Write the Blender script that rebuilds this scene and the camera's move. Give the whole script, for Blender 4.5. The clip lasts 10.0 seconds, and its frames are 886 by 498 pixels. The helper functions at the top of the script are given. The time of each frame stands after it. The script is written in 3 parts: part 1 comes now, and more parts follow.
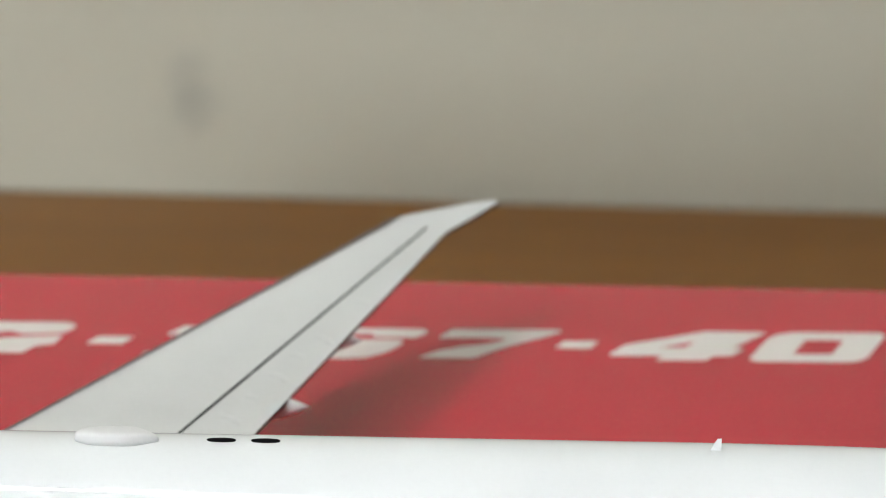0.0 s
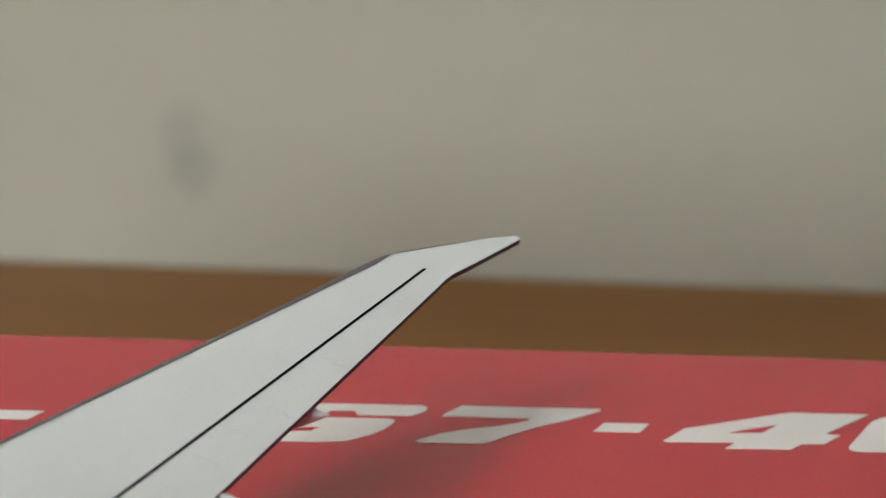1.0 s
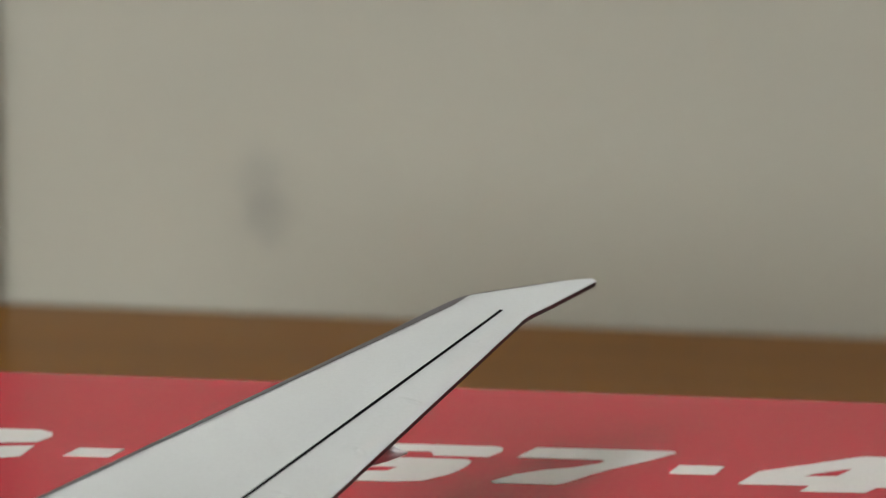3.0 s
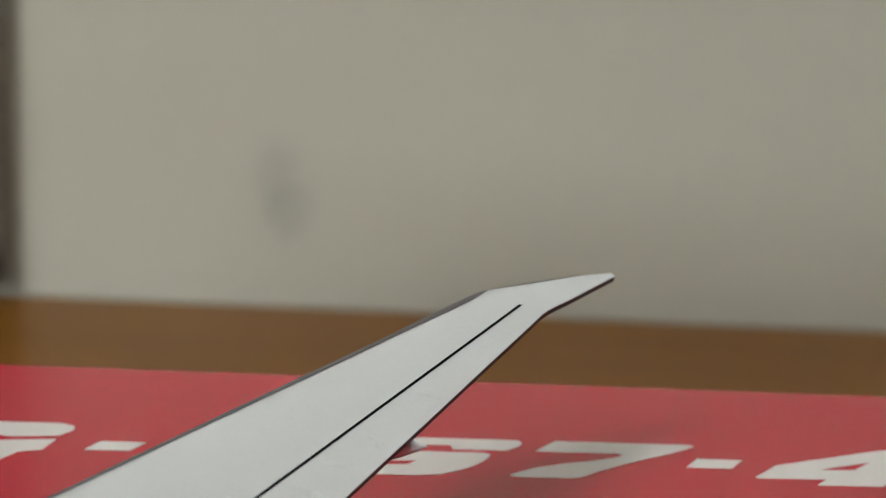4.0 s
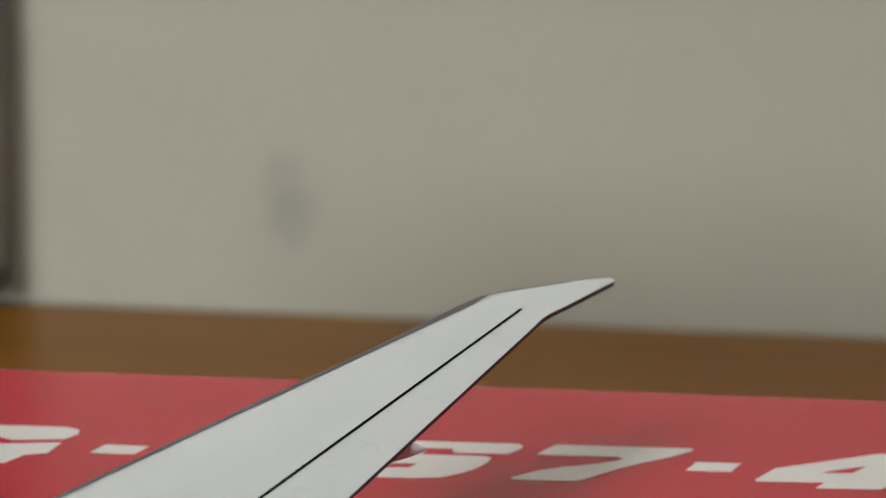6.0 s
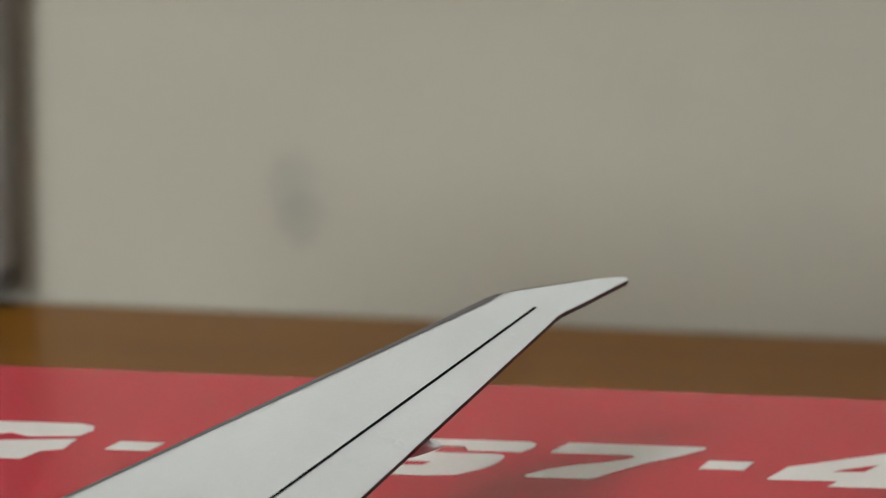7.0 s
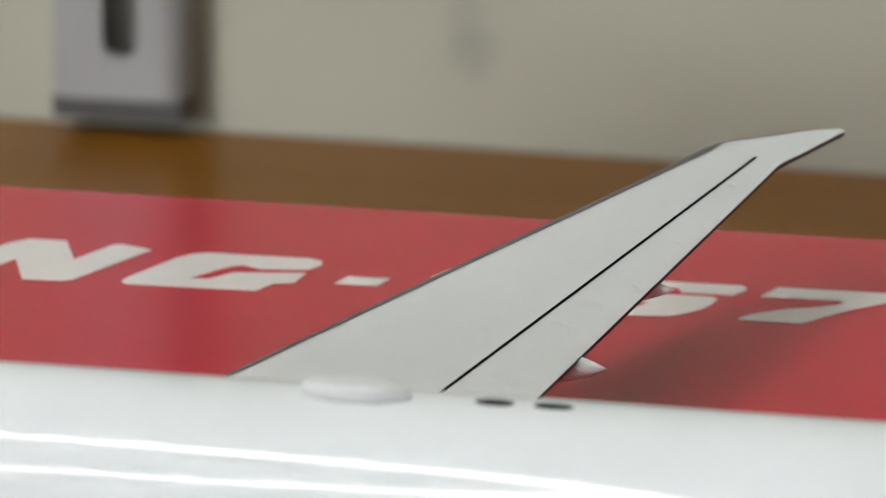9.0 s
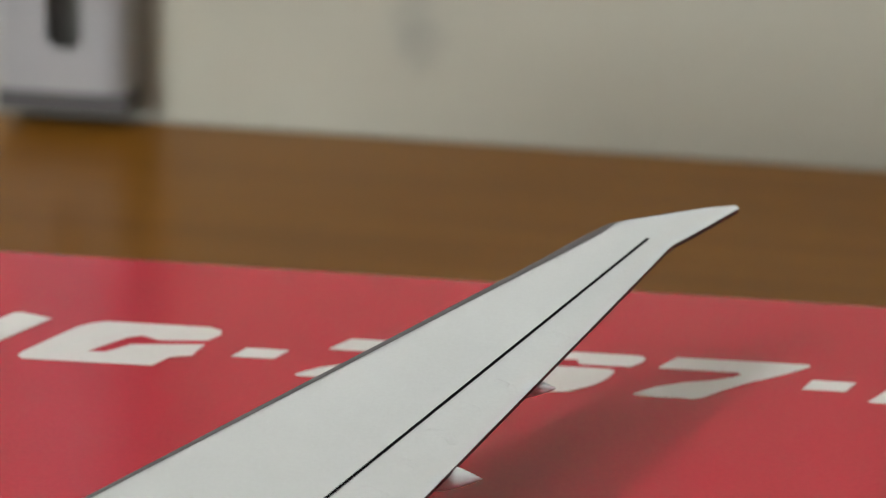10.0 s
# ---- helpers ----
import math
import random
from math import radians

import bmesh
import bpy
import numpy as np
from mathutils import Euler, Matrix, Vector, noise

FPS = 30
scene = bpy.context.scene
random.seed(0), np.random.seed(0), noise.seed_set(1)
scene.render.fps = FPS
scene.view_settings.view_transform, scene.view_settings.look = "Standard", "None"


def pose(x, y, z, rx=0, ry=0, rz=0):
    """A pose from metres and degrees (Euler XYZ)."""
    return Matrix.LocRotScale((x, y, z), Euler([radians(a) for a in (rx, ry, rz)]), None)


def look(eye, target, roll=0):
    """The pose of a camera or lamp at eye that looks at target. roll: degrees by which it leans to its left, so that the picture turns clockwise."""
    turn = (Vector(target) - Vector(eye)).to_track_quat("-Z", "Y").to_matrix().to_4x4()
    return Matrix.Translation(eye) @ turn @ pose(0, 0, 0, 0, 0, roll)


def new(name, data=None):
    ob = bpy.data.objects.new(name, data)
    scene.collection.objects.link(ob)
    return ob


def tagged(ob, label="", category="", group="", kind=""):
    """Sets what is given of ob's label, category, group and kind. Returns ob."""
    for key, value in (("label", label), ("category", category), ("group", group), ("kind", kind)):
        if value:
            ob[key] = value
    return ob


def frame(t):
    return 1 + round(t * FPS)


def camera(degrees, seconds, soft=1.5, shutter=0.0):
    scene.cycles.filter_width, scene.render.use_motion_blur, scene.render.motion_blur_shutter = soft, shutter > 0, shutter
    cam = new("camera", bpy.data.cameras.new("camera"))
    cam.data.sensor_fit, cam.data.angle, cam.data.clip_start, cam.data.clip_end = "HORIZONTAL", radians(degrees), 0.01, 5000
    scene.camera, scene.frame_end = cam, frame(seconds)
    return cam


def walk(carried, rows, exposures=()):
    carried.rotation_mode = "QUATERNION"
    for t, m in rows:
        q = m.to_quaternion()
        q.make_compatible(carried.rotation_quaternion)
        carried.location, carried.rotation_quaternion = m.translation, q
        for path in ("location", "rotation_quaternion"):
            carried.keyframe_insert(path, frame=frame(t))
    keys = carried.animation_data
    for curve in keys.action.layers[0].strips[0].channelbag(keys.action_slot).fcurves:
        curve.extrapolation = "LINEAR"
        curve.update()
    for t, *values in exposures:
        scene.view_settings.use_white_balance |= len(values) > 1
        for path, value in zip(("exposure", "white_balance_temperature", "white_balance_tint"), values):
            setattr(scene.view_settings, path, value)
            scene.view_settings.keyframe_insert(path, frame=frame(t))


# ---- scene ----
cam = camera(21.13, 10.0, soft=1.0)
cam.data.dof.use_dof = True
cam.data.dof.focus_distance = 0.147
cam.data.dof.aperture_fstop = 64.0

# Rows of the way: seconds, then place in cm over the box lid, then yaw, pitch and roll in degrees.
WAY = [
    (0, -1.570, -13.900, 7.390, -3.08, -17.68, 1.65),
    (0.1, -1.550, -13.760, 7.150, -3.04, -17.36, 1.71),
    (0.2, -1.516, -13.680, 7.020, -3.00, -17.18, 1.73),
    (0.3, -1.260, -11.240, 6.140, -2.69, -16.80, 1.80),
    (0.5, -1.205, -9.636, 5.641, -2.60, -16.14, 1.65),
    (0.7, -1.159, -9.211, 5.486, -2.42, -15.74, 1.88),
    (1, -1.082, -9.236, 5.552, -2.06, -15.30, 1.91),
    (1.2, -1.098, -9.134, 5.437, -1.90, -14.88, 2.08),
    (1.5, -1.091, -9.315, 5.490, -1.09, -14.77, 2.04),
    (2, -1.069, -9.328, 5.555, -0.65, -14.50, 2.14),
    (2.2, -1.114, -9.364, 5.502, -0.70, -14.28, 2.00),
    (2.5, -1.076, -9.401, 5.533, -0.30, -14.28, 1.90),
    (2.7, -1.086, -9.382, 5.525, -0.28, -14.11, 1.81),
    (3.8, -1.136, -9.481, 5.527, 0.19, -14.14, 1.55),
    (4, -1.132, -9.489, 5.567, 0.20, -14.31, 1.64),
    (4.2, -1.121, -9.515, 5.523, 0.19, -14.21, 1.57),
    (4.5, -1.166, -9.518, 5.492, -0.01, -14.15, 1.68),
    (5, -1.094, -9.470, 5.628, 0.32, -14.57, 1.60),
    (5.5, -1.082, -9.640, 5.595, 0.16, -14.10, 1.70),
    (5.7, -1.083, -9.640, 5.584, 0.36, -14.10, 1.54),
    (6.8, -1.153, -9.641, 5.574, 0.44, -14.12, 1.64),
    (7, -1.170, -9.715, 5.567, 0.46, -14.05, 1.73),
    (7.3, -1.159, -9.811, 5.601, 0.62, -14.22, 1.67),
    (7.5, -1.177, -10.003, 5.565, 0.74, -14.14, 1.82),
    (7.7, -1.533, -9.981, 5.458, 0.70, -14.48, 1.91),
    (7.8, -1.618, -10.166, 5.612, 1.38, -15.01, 1.90),
    (8, -1.684, -10.414, 5.627, 1.80, -15.21, 1.86),
    (8.1, -1.771, -10.460, 5.599, 2.10, -15.52, 1.85),
    (8.2, -1.878, -10.487, 5.495, 2.54, -15.87, 1.72),
    (8.3, -2.009, -10.533, 5.442, 2.83, -16.19, 1.60),
    (8.4, -2.081, -10.676, 5.445, 3.40, -16.74, 1.45),
    (8.5, -2.076, -10.692, 5.462, 3.69, -17.12, 1.48),
    (8.6, -2.015, -10.703, 5.536, 3.71, -17.45, 1.47),
    (8.7, -2.011, -10.526, 5.544, 3.52, -17.52, 1.62),
    (8.8, -1.843, -10.470, 5.640, 3.55, -17.88, 1.93),
    (8.9, -1.769, -10.373, 5.698, 3.14, -17.96, 1.76),
    (9, -1.773, -10.326, 5.836, 3.74, -18.29, 1.97),
    (9.1, -1.981, -10.313, 5.904, 3.92, -18.66, 1.81),
    (9.2, -1.882, -10.241, 6.211, 4.21, -19.04, 1.85),
    (9.3, -1.748, -10.232, 6.406, 3.72, -18.91, 1.76),
    (9.4, -1.410, -10.111, 6.636, 4.12, -19.21, 1.52),
    (9.5, -1.440, -10.086, 6.733, 3.76, -19.28, 1.88),
    (9.7, -1.286, -10.009, 6.701, 3.85, -19.45, 1.65),
    (9.8, -1.291, -9.998, 6.765, 3.71, -19.70, 1.82),
    (10, -1.208, -9.933, 6.813, 3.20, -19.82, 2.06),
]
LID = 0.80  # height of the box lid over the floor, in metres


def cm(x, y, z=0.0):
    """A place given in cm, with the box lid as zero height."""
    return Vector((x * 0.01, y * 0.01, LID + z * 0.01))


def eye_pose(x, y, z, yaw, pitch, roll):
    return Matrix.Translation(cm(x, y, z)) @ pose(0, 0, 0, 0, 0, yaw) @ pose(0, 0, 0, 90 + pitch) @ pose(0, 0, 0, 0, 0, roll)


walk(cam, [(t, eye_pose(*row)) for t, *row in WAY],
     exposures=[(0.0, 0.28), (0.3, 0.12), (0.6, 0.05), (1.5, 0.0), (5.0, 0.0), (8.6, 0.0), (9.3, 0.06), (10.0, 0.1)])

# ---- light ----
world = bpy.data.worlds.new("sky")
scene.world = world
world.use_nodes = True
sky = world.node_tree.nodes.new("ShaderNodeTexSky")
sky.sky_type = "NISHITA"
sky.sun_disc = False
sky.sun_elevation, sky.sun_rotation = radians(40), radians(200)
world.node_tree.links.new(sky.outputs["Color"], world.node_tree.nodes["Background"].inputs["Color"])
world.node_tree.nodes["Background"].inputs["Strength"].default_value = 0.08

ROOM_TURN = -2.6  # the room's walls against the box, in degrees


# ---- materials ----
def material(name, color, rough=0.5, metal=0.0, coat=0.0, grain=0.0, scale=200.0, bump=0.0, stain=0.0, stain_scale=20.0, emit=0.0, spec=0.5):
    """A surface with variation at two scales (metres) and fine relief."""
    m = bpy.data.materials.new(name)
    m.use_nodes = True
    nt = m.node_tree
    b = nt.nodes["Principled BSDF"]
    b.inputs["Roughness"].default_value, b.inputs["Metallic"].default_value = rough, metal
    b.inputs["Coat Weight"].default_value = coat
    b.inputs["Coat Roughness"].default_value = 0.08
    b.inputs["Specular IOR Level"].default_value = spec
    co = nt.nodes.new("ShaderNodeTexCoord")
    fine = nt.nodes.new("ShaderNodeTexNoise")
    fine.inputs["Scale"].default_value, fine.inputs["Detail"].default_value = scale, 5
    wide = nt.nodes.new("ShaderNodeTexNoise")
    wide.inputs["Scale"].default_value, wide.inputs["Detail"].default_value = stain_scale, 3
    for n in (fine, wide):
        nt.links.new(co.outputs["Object"], n.inputs["Vector"])
    last = None
    for n, amount in ((fine, grain), (wide, stain)):
        mix = nt.nodes.new("ShaderNodeMixRGB")
        mix.blend_type = "MULTIPLY"
        ramp = nt.nodes.new("ShaderNodeMapRange")
        ramp.inputs["From Min"].default_value, ramp.inputs["From Max"].default_value = 0.3, 0.7
        ramp.inputs["To Min"].default_value, ramp.inputs["To Max"].default_value = 1 - amount, 1 + amount * 0.5
        nt.links.new(n.outputs["Fac"], ramp.inputs["Value"])
        mix.inputs["Fac"].default_value = 1
        if last is None:
            mix.inputs["Color1"].default_value = (*color, 1)
        else:
            nt.links.new(last, mix.inputs["Color1"])
        nt.links.new(ramp.outputs["Result"], mix.inputs["Color2"])
        last = mix.outputs["Color"]
    nt.links.new(last, b.inputs["Base Color"])
    if bump:
        bm_ = nt.nodes.new("ShaderNodeBump")
        bm_.inputs["Strength"].default_value, bm_.inputs["Distance"].default_value = bump, 0.0004
        nt.links.new(fine.outputs["Fac"], bm_.inputs["Height"])
        nt.links.new(bm_.outputs["Normal"], b.inputs["Normal"])
    if emit:
        b.inputs["Emission Color"].default_value, b.inputs["Emission Strength"].default_value = (1.0, 1.0, 1.0, 1), emit
    return m


def wood_material():
    m = material("varnished_wood", (0.19, 0.085, 0.022), rough=0.28, spec=0.12, stain=0.18, stain_scale=6.0)
    nt = m.node_tree
    b = nt.nodes["Principled BSDF"]
    co = nt.nodes.new("ShaderNodeTexCoord")
    mp = nt.nodes.new("ShaderNodeMapping")
    mp.inputs["Scale"].default_value = (1.2, 22.0, 22.0)
    grain = nt.nodes.new("ShaderNodeTexNoise")
    grain.inputs["Scale"].default_value, grain.inputs["Detail"].default_value, grain.inputs["Distortion"].default_value = 9.0, 8, 0.6
    ramp = nt.nodes.new("ShaderNodeValToRGB")
    ramp.color_ramp.elements[0].position, ramp.color_ramp.elements[0].color = 0.25, (0.165, 0.067, 0.0085, 1)
    ramp.color_ramp.elements[1].position, ramp.color_ramp.elements[1].color = 0.8, (0.245, 0.102, 0.0125, 1)
    nt.links.new(co.outputs["Object"], mp.inputs["Vector"])
    nt.links.new(mp.outputs["Vector"], grain.inputs["Vector"])
    nt.links.new(grain.outputs["Fac"], ramp.inputs["Fac"])
    nt.links.new(ramp.outputs["Color"], b.inputs["Base Color"])
    return m


SMUDGE = (-0.0419, -0.0422)  # on the wall, from its own zero: metres along it, metres over the box lid


def wall_material():
    """Matt emulsion with a rubbed grey smudge and faint cloudiness."""
    m = material("wall_paint", (0.468, 0.458, 0.372), rough=0.75, grain=0.02, scale=900, bump=0.15, stain=0.05, stain_scale=7.0)
    nt = m.node_tree
    b = nt.nodes["Principled BSDF"]
    base = b.inputs["Base Color"].links[0].from_socket
    co = nt.nodes.new("ShaderNodeTexCoord")
    warp = nt.nodes.new("ShaderNodeTexNoise")
    warp.inputs["Scale"].default_value = 240
    nt.links.new(co.outputs["Object"], warp.inputs["Vector"])
    shift = nt.nodes.new("ShaderNodeMixRGB")
    shift.blend_type = "LINEAR_LIGHT"
    shift.inputs["Fac"].default_value = 0.0022
    nt.links.new(co.outputs["Object"], shift.inputs["Color1"])
    nt.links.new(warp.outputs["Color"], shift.inputs["Color2"])
    total = None
    for (x, z), (rx, rz), depth in (((SMUDGE[0] + 0.0012, SMUDGE[1] - 0.0008), (0.0056, 0.0066), 0.24), ((SMUDGE[0] - 0.0008, SMUDGE[1] + 0.0058), (0.0056, 0.0082), 0.17), ((SMUDGE[0] + 0.0004, SMUDGE[1] + 0.002), (0.0095, 0.014), 0.07)):
        mp = nt.nodes.new("ShaderNodeMapping")
        mp.vector_type = "TEXTURE"
        mp.inputs["Location"].default_value = (x, 0, z)
        mp.inputs["Scale"].default_value = (rx, 1.0, rz)
        ball = nt.nodes.new("ShaderNodeTexGradient")
        ball.gradient_type = "SPHERICAL"
        nt.links.new(shift.outputs["Color"], mp.inputs["Vector"])
        nt.links.new(mp.outputs["Vector"], ball.inputs["Vector"])
        mul = nt.nodes.new("ShaderNodeMath")
        mul.operation = "MULTIPLY"
        mul.inputs[1].default_value = depth
        fade = nt.nodes.new("ShaderNodeMapRange")
        fade.interpolation_type = "SMOOTHSTEP"
        fade.inputs["From Max"].default_value = 0.75
        nt.links.new(ball.outputs["Fac"], fade.inputs["Value"])
        nt.links.new(fade.outputs["Result"], mul.inputs[0])
        if total is None:
            total = mul.outputs[0]
        else:
            add = nt.nodes.new("ShaderNodeMath")
            add.operation = "ADD"
            nt.links.new(total, add.inputs[0])
            nt.links.new(mul.outputs[0], add.inputs[1])
            total = add.outputs[0]
    mix = nt.nodes.new("ShaderNodeMixRGB")
    nt.links.new(total, mix.inputs["Fac"])
    nt.links.new(base, mix.inputs["Color1"])
    mix.inputs["Color2"].default_value = (0.2, 0.2, 0.19, 1)
    nt.links.new(mix.outputs["Color"], b.inputs["Base Color"])
    return m


WALL = wall_material()
# unseen walls darkened to keep bounced light out of the shadows
PLAIN_WALL = material("room_wall_paint", (0.13, 0.128, 0.123), rough=0.8, grain=0.03, scale=400, bump=0.2, stain=0.05, stain_scale=3)
# unseen east wall, made pale to bounce light onto the upright's side
BOUNCE_WALL = material("pale_bounce_wall_paint", (0.6, 0.59, 0.56), rough=0.8, grain=0.03, scale=400, bump=0.2, stain=0.05, stain_scale=3)
# unseen ceiling, darkened likewise to weaken the fill
CEILING = material("ceiling_paint", (0.12, 0.12, 0.117), rough=0.85, grain=0.03, scale=300, stain=0.04, stain_scale=2)
FLOOR = material("floor_boards", (0.25, 0.15, 0.08), rough=0.5, grain=0.2, scale=40, stain=0.2, stain_scale=3)
WOOD = wood_material()
RED = material("red_laminated_card", (0.5, 0.017, 0.037), rough=0.14, grain=0.04, scale=2500, bump=0.05, stain=0.06, stain_scale=30, spec=0.5)
INK = material("white_print", (0.765, 0.73, 0.7), rough=0.24, grain=0.04, scale=3000, stain=0.04, stain_scale=60, spec=0.45)
WHITE = material("glossy_white_paint", (0.74, 0.772, 0.776), rough=0.08, grain=0.01, scale=3000, stain=0.015, stain_scale=90)
GREY = material("pale_grey_paint", (0.598, 0.618, 0.606), rough=0.38, grain=0.025, scale=4000, bump=0.015, stain=0.03, stain_scale=120)
SILVER_AND_SHADE = material("gear_silver_and_edge_shade", (0.12, 0.11, 0.115), rough=0.5, metal=0.2, grain=0.05, scale=3000)
EDGE = material("rear_edge_shade", (0.05, 0.045, 0.048), rough=0.5, metal=0.2, grain=0.1, scale=3000)
DARK = material("black_line_paint", (0.005, 0.005, 0.006), rough=0.9, spec=0.05, grain=0.1, scale=3000)
GLASSY = material("printed_dark_grey", (0.055, 0.052, 0.058), rough=0.3, grain=0.3, scale=9000, stain=0.15, stain_scale=1500)
OUTLINE = material("printed_mid_grey", (0.17, 0.175, 0.18), rough=0.3, grain=0.1, scale=5000)
FAINT = material("printed_pale_grey", (0.55, 0.56, 0.56), rough=0.3, grain=0.05, scale=5000)
MARK_RED = material("printed_red", (0.35, 0.03, 0.03), rough=0.3, grain=0.1, scale=5000)
SATIN = material("satin_white_plastic", (0.655, 0.665, 0.66), rough=0.45, spec=0.3, grain=0.02, scale=3000, stain=0.03, stain_scale=150)
TYRE = material("black_rubber", (0.02, 0.02, 0.02), rough=0.7, grain=0.1, scale=2000)
STEEL = material("white_enamelled_steel", (0.378, 0.378, 0.38), rough=0.35, grain=0.02, scale=800, stain=0.04, stain_scale=40)
# the shade inside the slot is put into this darker steel colour
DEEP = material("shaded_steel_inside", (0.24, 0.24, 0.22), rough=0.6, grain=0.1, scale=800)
LAMP = material("lamp_tube", (0.9, 0.9, 0.88), rough=0.4, emit=31)
ADDED_GLOBE = material("added_globe_glass", (0.9, 0.9, 0.88), rough=0.4, emit=67)
DARK_FOOT = material("dark_foot_grey", (0.095, 0.091, 0.09), rough=0.5, grain=0.1, scale=900)
FRAME = material("window_frame_paint", (0.75, 0.75, 0.73), rough=0.4, grain=0.02, scale=300)


# ---- building helpers ----
def part(name, bm, mat, parent=None, label="", smooth=False):
    me = bpy.data.meshes.new(name)
    if smooth:
        for face in bm.faces:
            face.smooth = True
    bm.normal_update()
    bm.to_mesh(me)
    bm.free()
    me.materials.append(mat)
    ob = new(name, me)
    ob.parent = parent
    if label:
        tagged(ob, label)
    return ob


def box(x0, x1, y0, y1, z0, z1, bevel=0.0, bm=None):
    bm = bm or bmesh.new()
    made = bmesh.ops.create_cube(bm, size=1)["verts"]
    bmesh.ops.transform(bm, verts=made, matrix=Matrix.Translation(((x0 + x1) / 2, (y0 + y1) / 2, (z0 + z1) / 2)) @ Matrix.Diagonal((x1 - x0, y1 - y0, z1 - z0, 1)))
    if bevel:
        edges = list({e for v in made for e in v.link_edges})
        bmesh.ops.bevel(bm, geom=edges, offset=bevel, segments=3, affect="EDGES", profile=0.5)
    return bm


def rings(sections, closed=True, caps=True):
    """A skin over rings of points, each with the same count."""
    bm = bmesh.new()
    rows = [[bm.verts.new(p) for p in ring] for ring in sections]
    n = len(rows[0])
    for a, b in zip(rows, rows[1:]):
        for i in range(n if closed else n - 1):
            j = (i + 1) % n
            bm.faces.new((a[i], a[j], b[j], b[i]))
    if caps:
        bm.faces.new(rows[0][::-1])
        bm.faces.new(rows[-1])
    bmesh.ops.recalc_face_normals(bm, faces=bm.faces)
    return bm


def empty(name, matrix, label="", category="", kind=""):
    ob = new(name)
    ob.matrix_world = matrix
    return tagged(ob, label, category, kind=kind)


def flat_shape(name, outlines, thick, mat, parent, label=""):
    """A thin printed or cut shape in the xy plane from outlines; inner outlines become holes."""
    cu = bpy.data.curves.new(name, "CURVE")
    cu.dimensions, cu.fill_mode, cu.extrude = "2D", "BOTH", thick / 2
    for pts in outlines:
        sp = cu.splines.new("POLY")
        sp.points.add(len(pts) - 1)
        for p, (x, y) in zip(sp.points, pts):
            p.co = (x, y, 0, 1)
        sp.use_cyclic_u = True
    tmp = bpy.data.objects.new(name, cu)
    me = bpy.data.meshes.new_from_object(tmp)
    bm = bmesh.new()
    bm.from_mesh(me)
    bmesh.ops.remove_doubles(bm, verts=bm.verts, dist=1e-7)
    bm.to_mesh(me)
    bm.free()
    bpy.data.objects.remove(tmp)
    bpy.data.curves.remove(cu)
    me.materials.clear()
    me.materials.append(mat)
    ob = new(name, me)
    ob.parent = parent
    if label:
        tagged(ob, label)
    return ob


# ---- the room ----
# Its own frame: x along the back wall, y into it, origin on the wall at floor height.
ROOM = Matrix.Translation((0.0, 0.3145, 0.0)) @ pose(0, 0, 0, 0, 0, ROOM_TURN)
X0, X1, Y0, HIGH = -2.6, 3.4, -4.6, 2.9
TABLE = LID - 0.06


def setting(name, bm, mat, label, category):
    ob = part(name, bm, mat)
    ob.matrix_world = ROOM
    return tagged(ob, label, category, kind="structure")


back = part("wall_north", box(X0, X1, 0, 0.12, -LID, HIGH - LID), WALL)
back.matrix_world = ROOM @ Matrix.Translation((0, 0, LID))
tagged(back, "plain beige-grey painted wall with a grey smudge", "wall", kind="structure")
setting("wall_east", box(X1, X1 + 0.12, Y0, 0.12, 0, HIGH), BOUNCE_WALL, "plain painted room wall out of view", "wall")
setting("wall_west", box(X0 - 0.12, X0, Y0, 0.12, 0, HIGH), PLAIN_WALL, "plain painted room wall out of view", "wall")
bm = bmesh.new()
WIN = (-2.45, -1.35, 1.35, 2.05)
for x0, x1, z0, z1 in ((X0 - 0.12, WIN[0], 0, HIGH), (WIN[1], X1 + 0.12, 0, HIGH), (WIN[0], WIN[1], 0, WIN[2]), (WIN[0], WIN[1], WIN[3], HIGH)):
    box(x0, x1, Y0 - 0.12, Y0, z0, z1, bm=bm)
setting("wall_south", bm, PLAIN_WALL, "dark painted room wall with a window opening", "wall")
setting("floor", box(X0 - 0.12, X1 + 0.12, Y0 - 0.12, 0.12, -0.1, 0), FLOOR, "brown wooden room floor", "floor")
setting("ceiling", box(X0 - 0.12, X1 + 0.12, Y0 - 0.12, 0.12, HIGH, HIGH + 0.1), CEILING, "plain dark painted ceiling out of view", "ceiling")

window = empty("window_1", ROOM, "white-framed window in the room wall", "window", "structure")
bm = bmesh.new()
for x0, x1, z0, z1 in ((WIN[0], WIN[1], WIN[2], WIN[2] + 0.05), (WIN[0], WIN[1], WIN[3] - 0.05, WIN[3]), (WIN[0], WIN[0] + 0.05, WIN[2] + 0.05, WIN[3] - 0.05), (WIN[1] - 0.05, WIN[1], WIN[2] + 0.05, WIN[3] - 0.05), (-1.925, -1.875, WIN[2] + 0.05, WIN[3] - 0.05)):
    box(x0, x1, Y0 - 0.1, Y0 - 0.04, z0, z1, bm=bm)
part("window_frame", bm, FRAME, window)
daylight = bpy.data.lights.new("daylight", "AREA")
daylight.shape, daylight.size, daylight.size_y = "RECTANGLE", 1.04, 0.64
daylight.energy, daylight.color = 70.0, (0.91, 0.97, 1.0)
lamp = new("daylight", daylight)
lamp.matrix_world = ROOM @ look((-1.9, Y0 - 0.02, 1.7), (-1.9, Y0 + 1.0, 1.7))

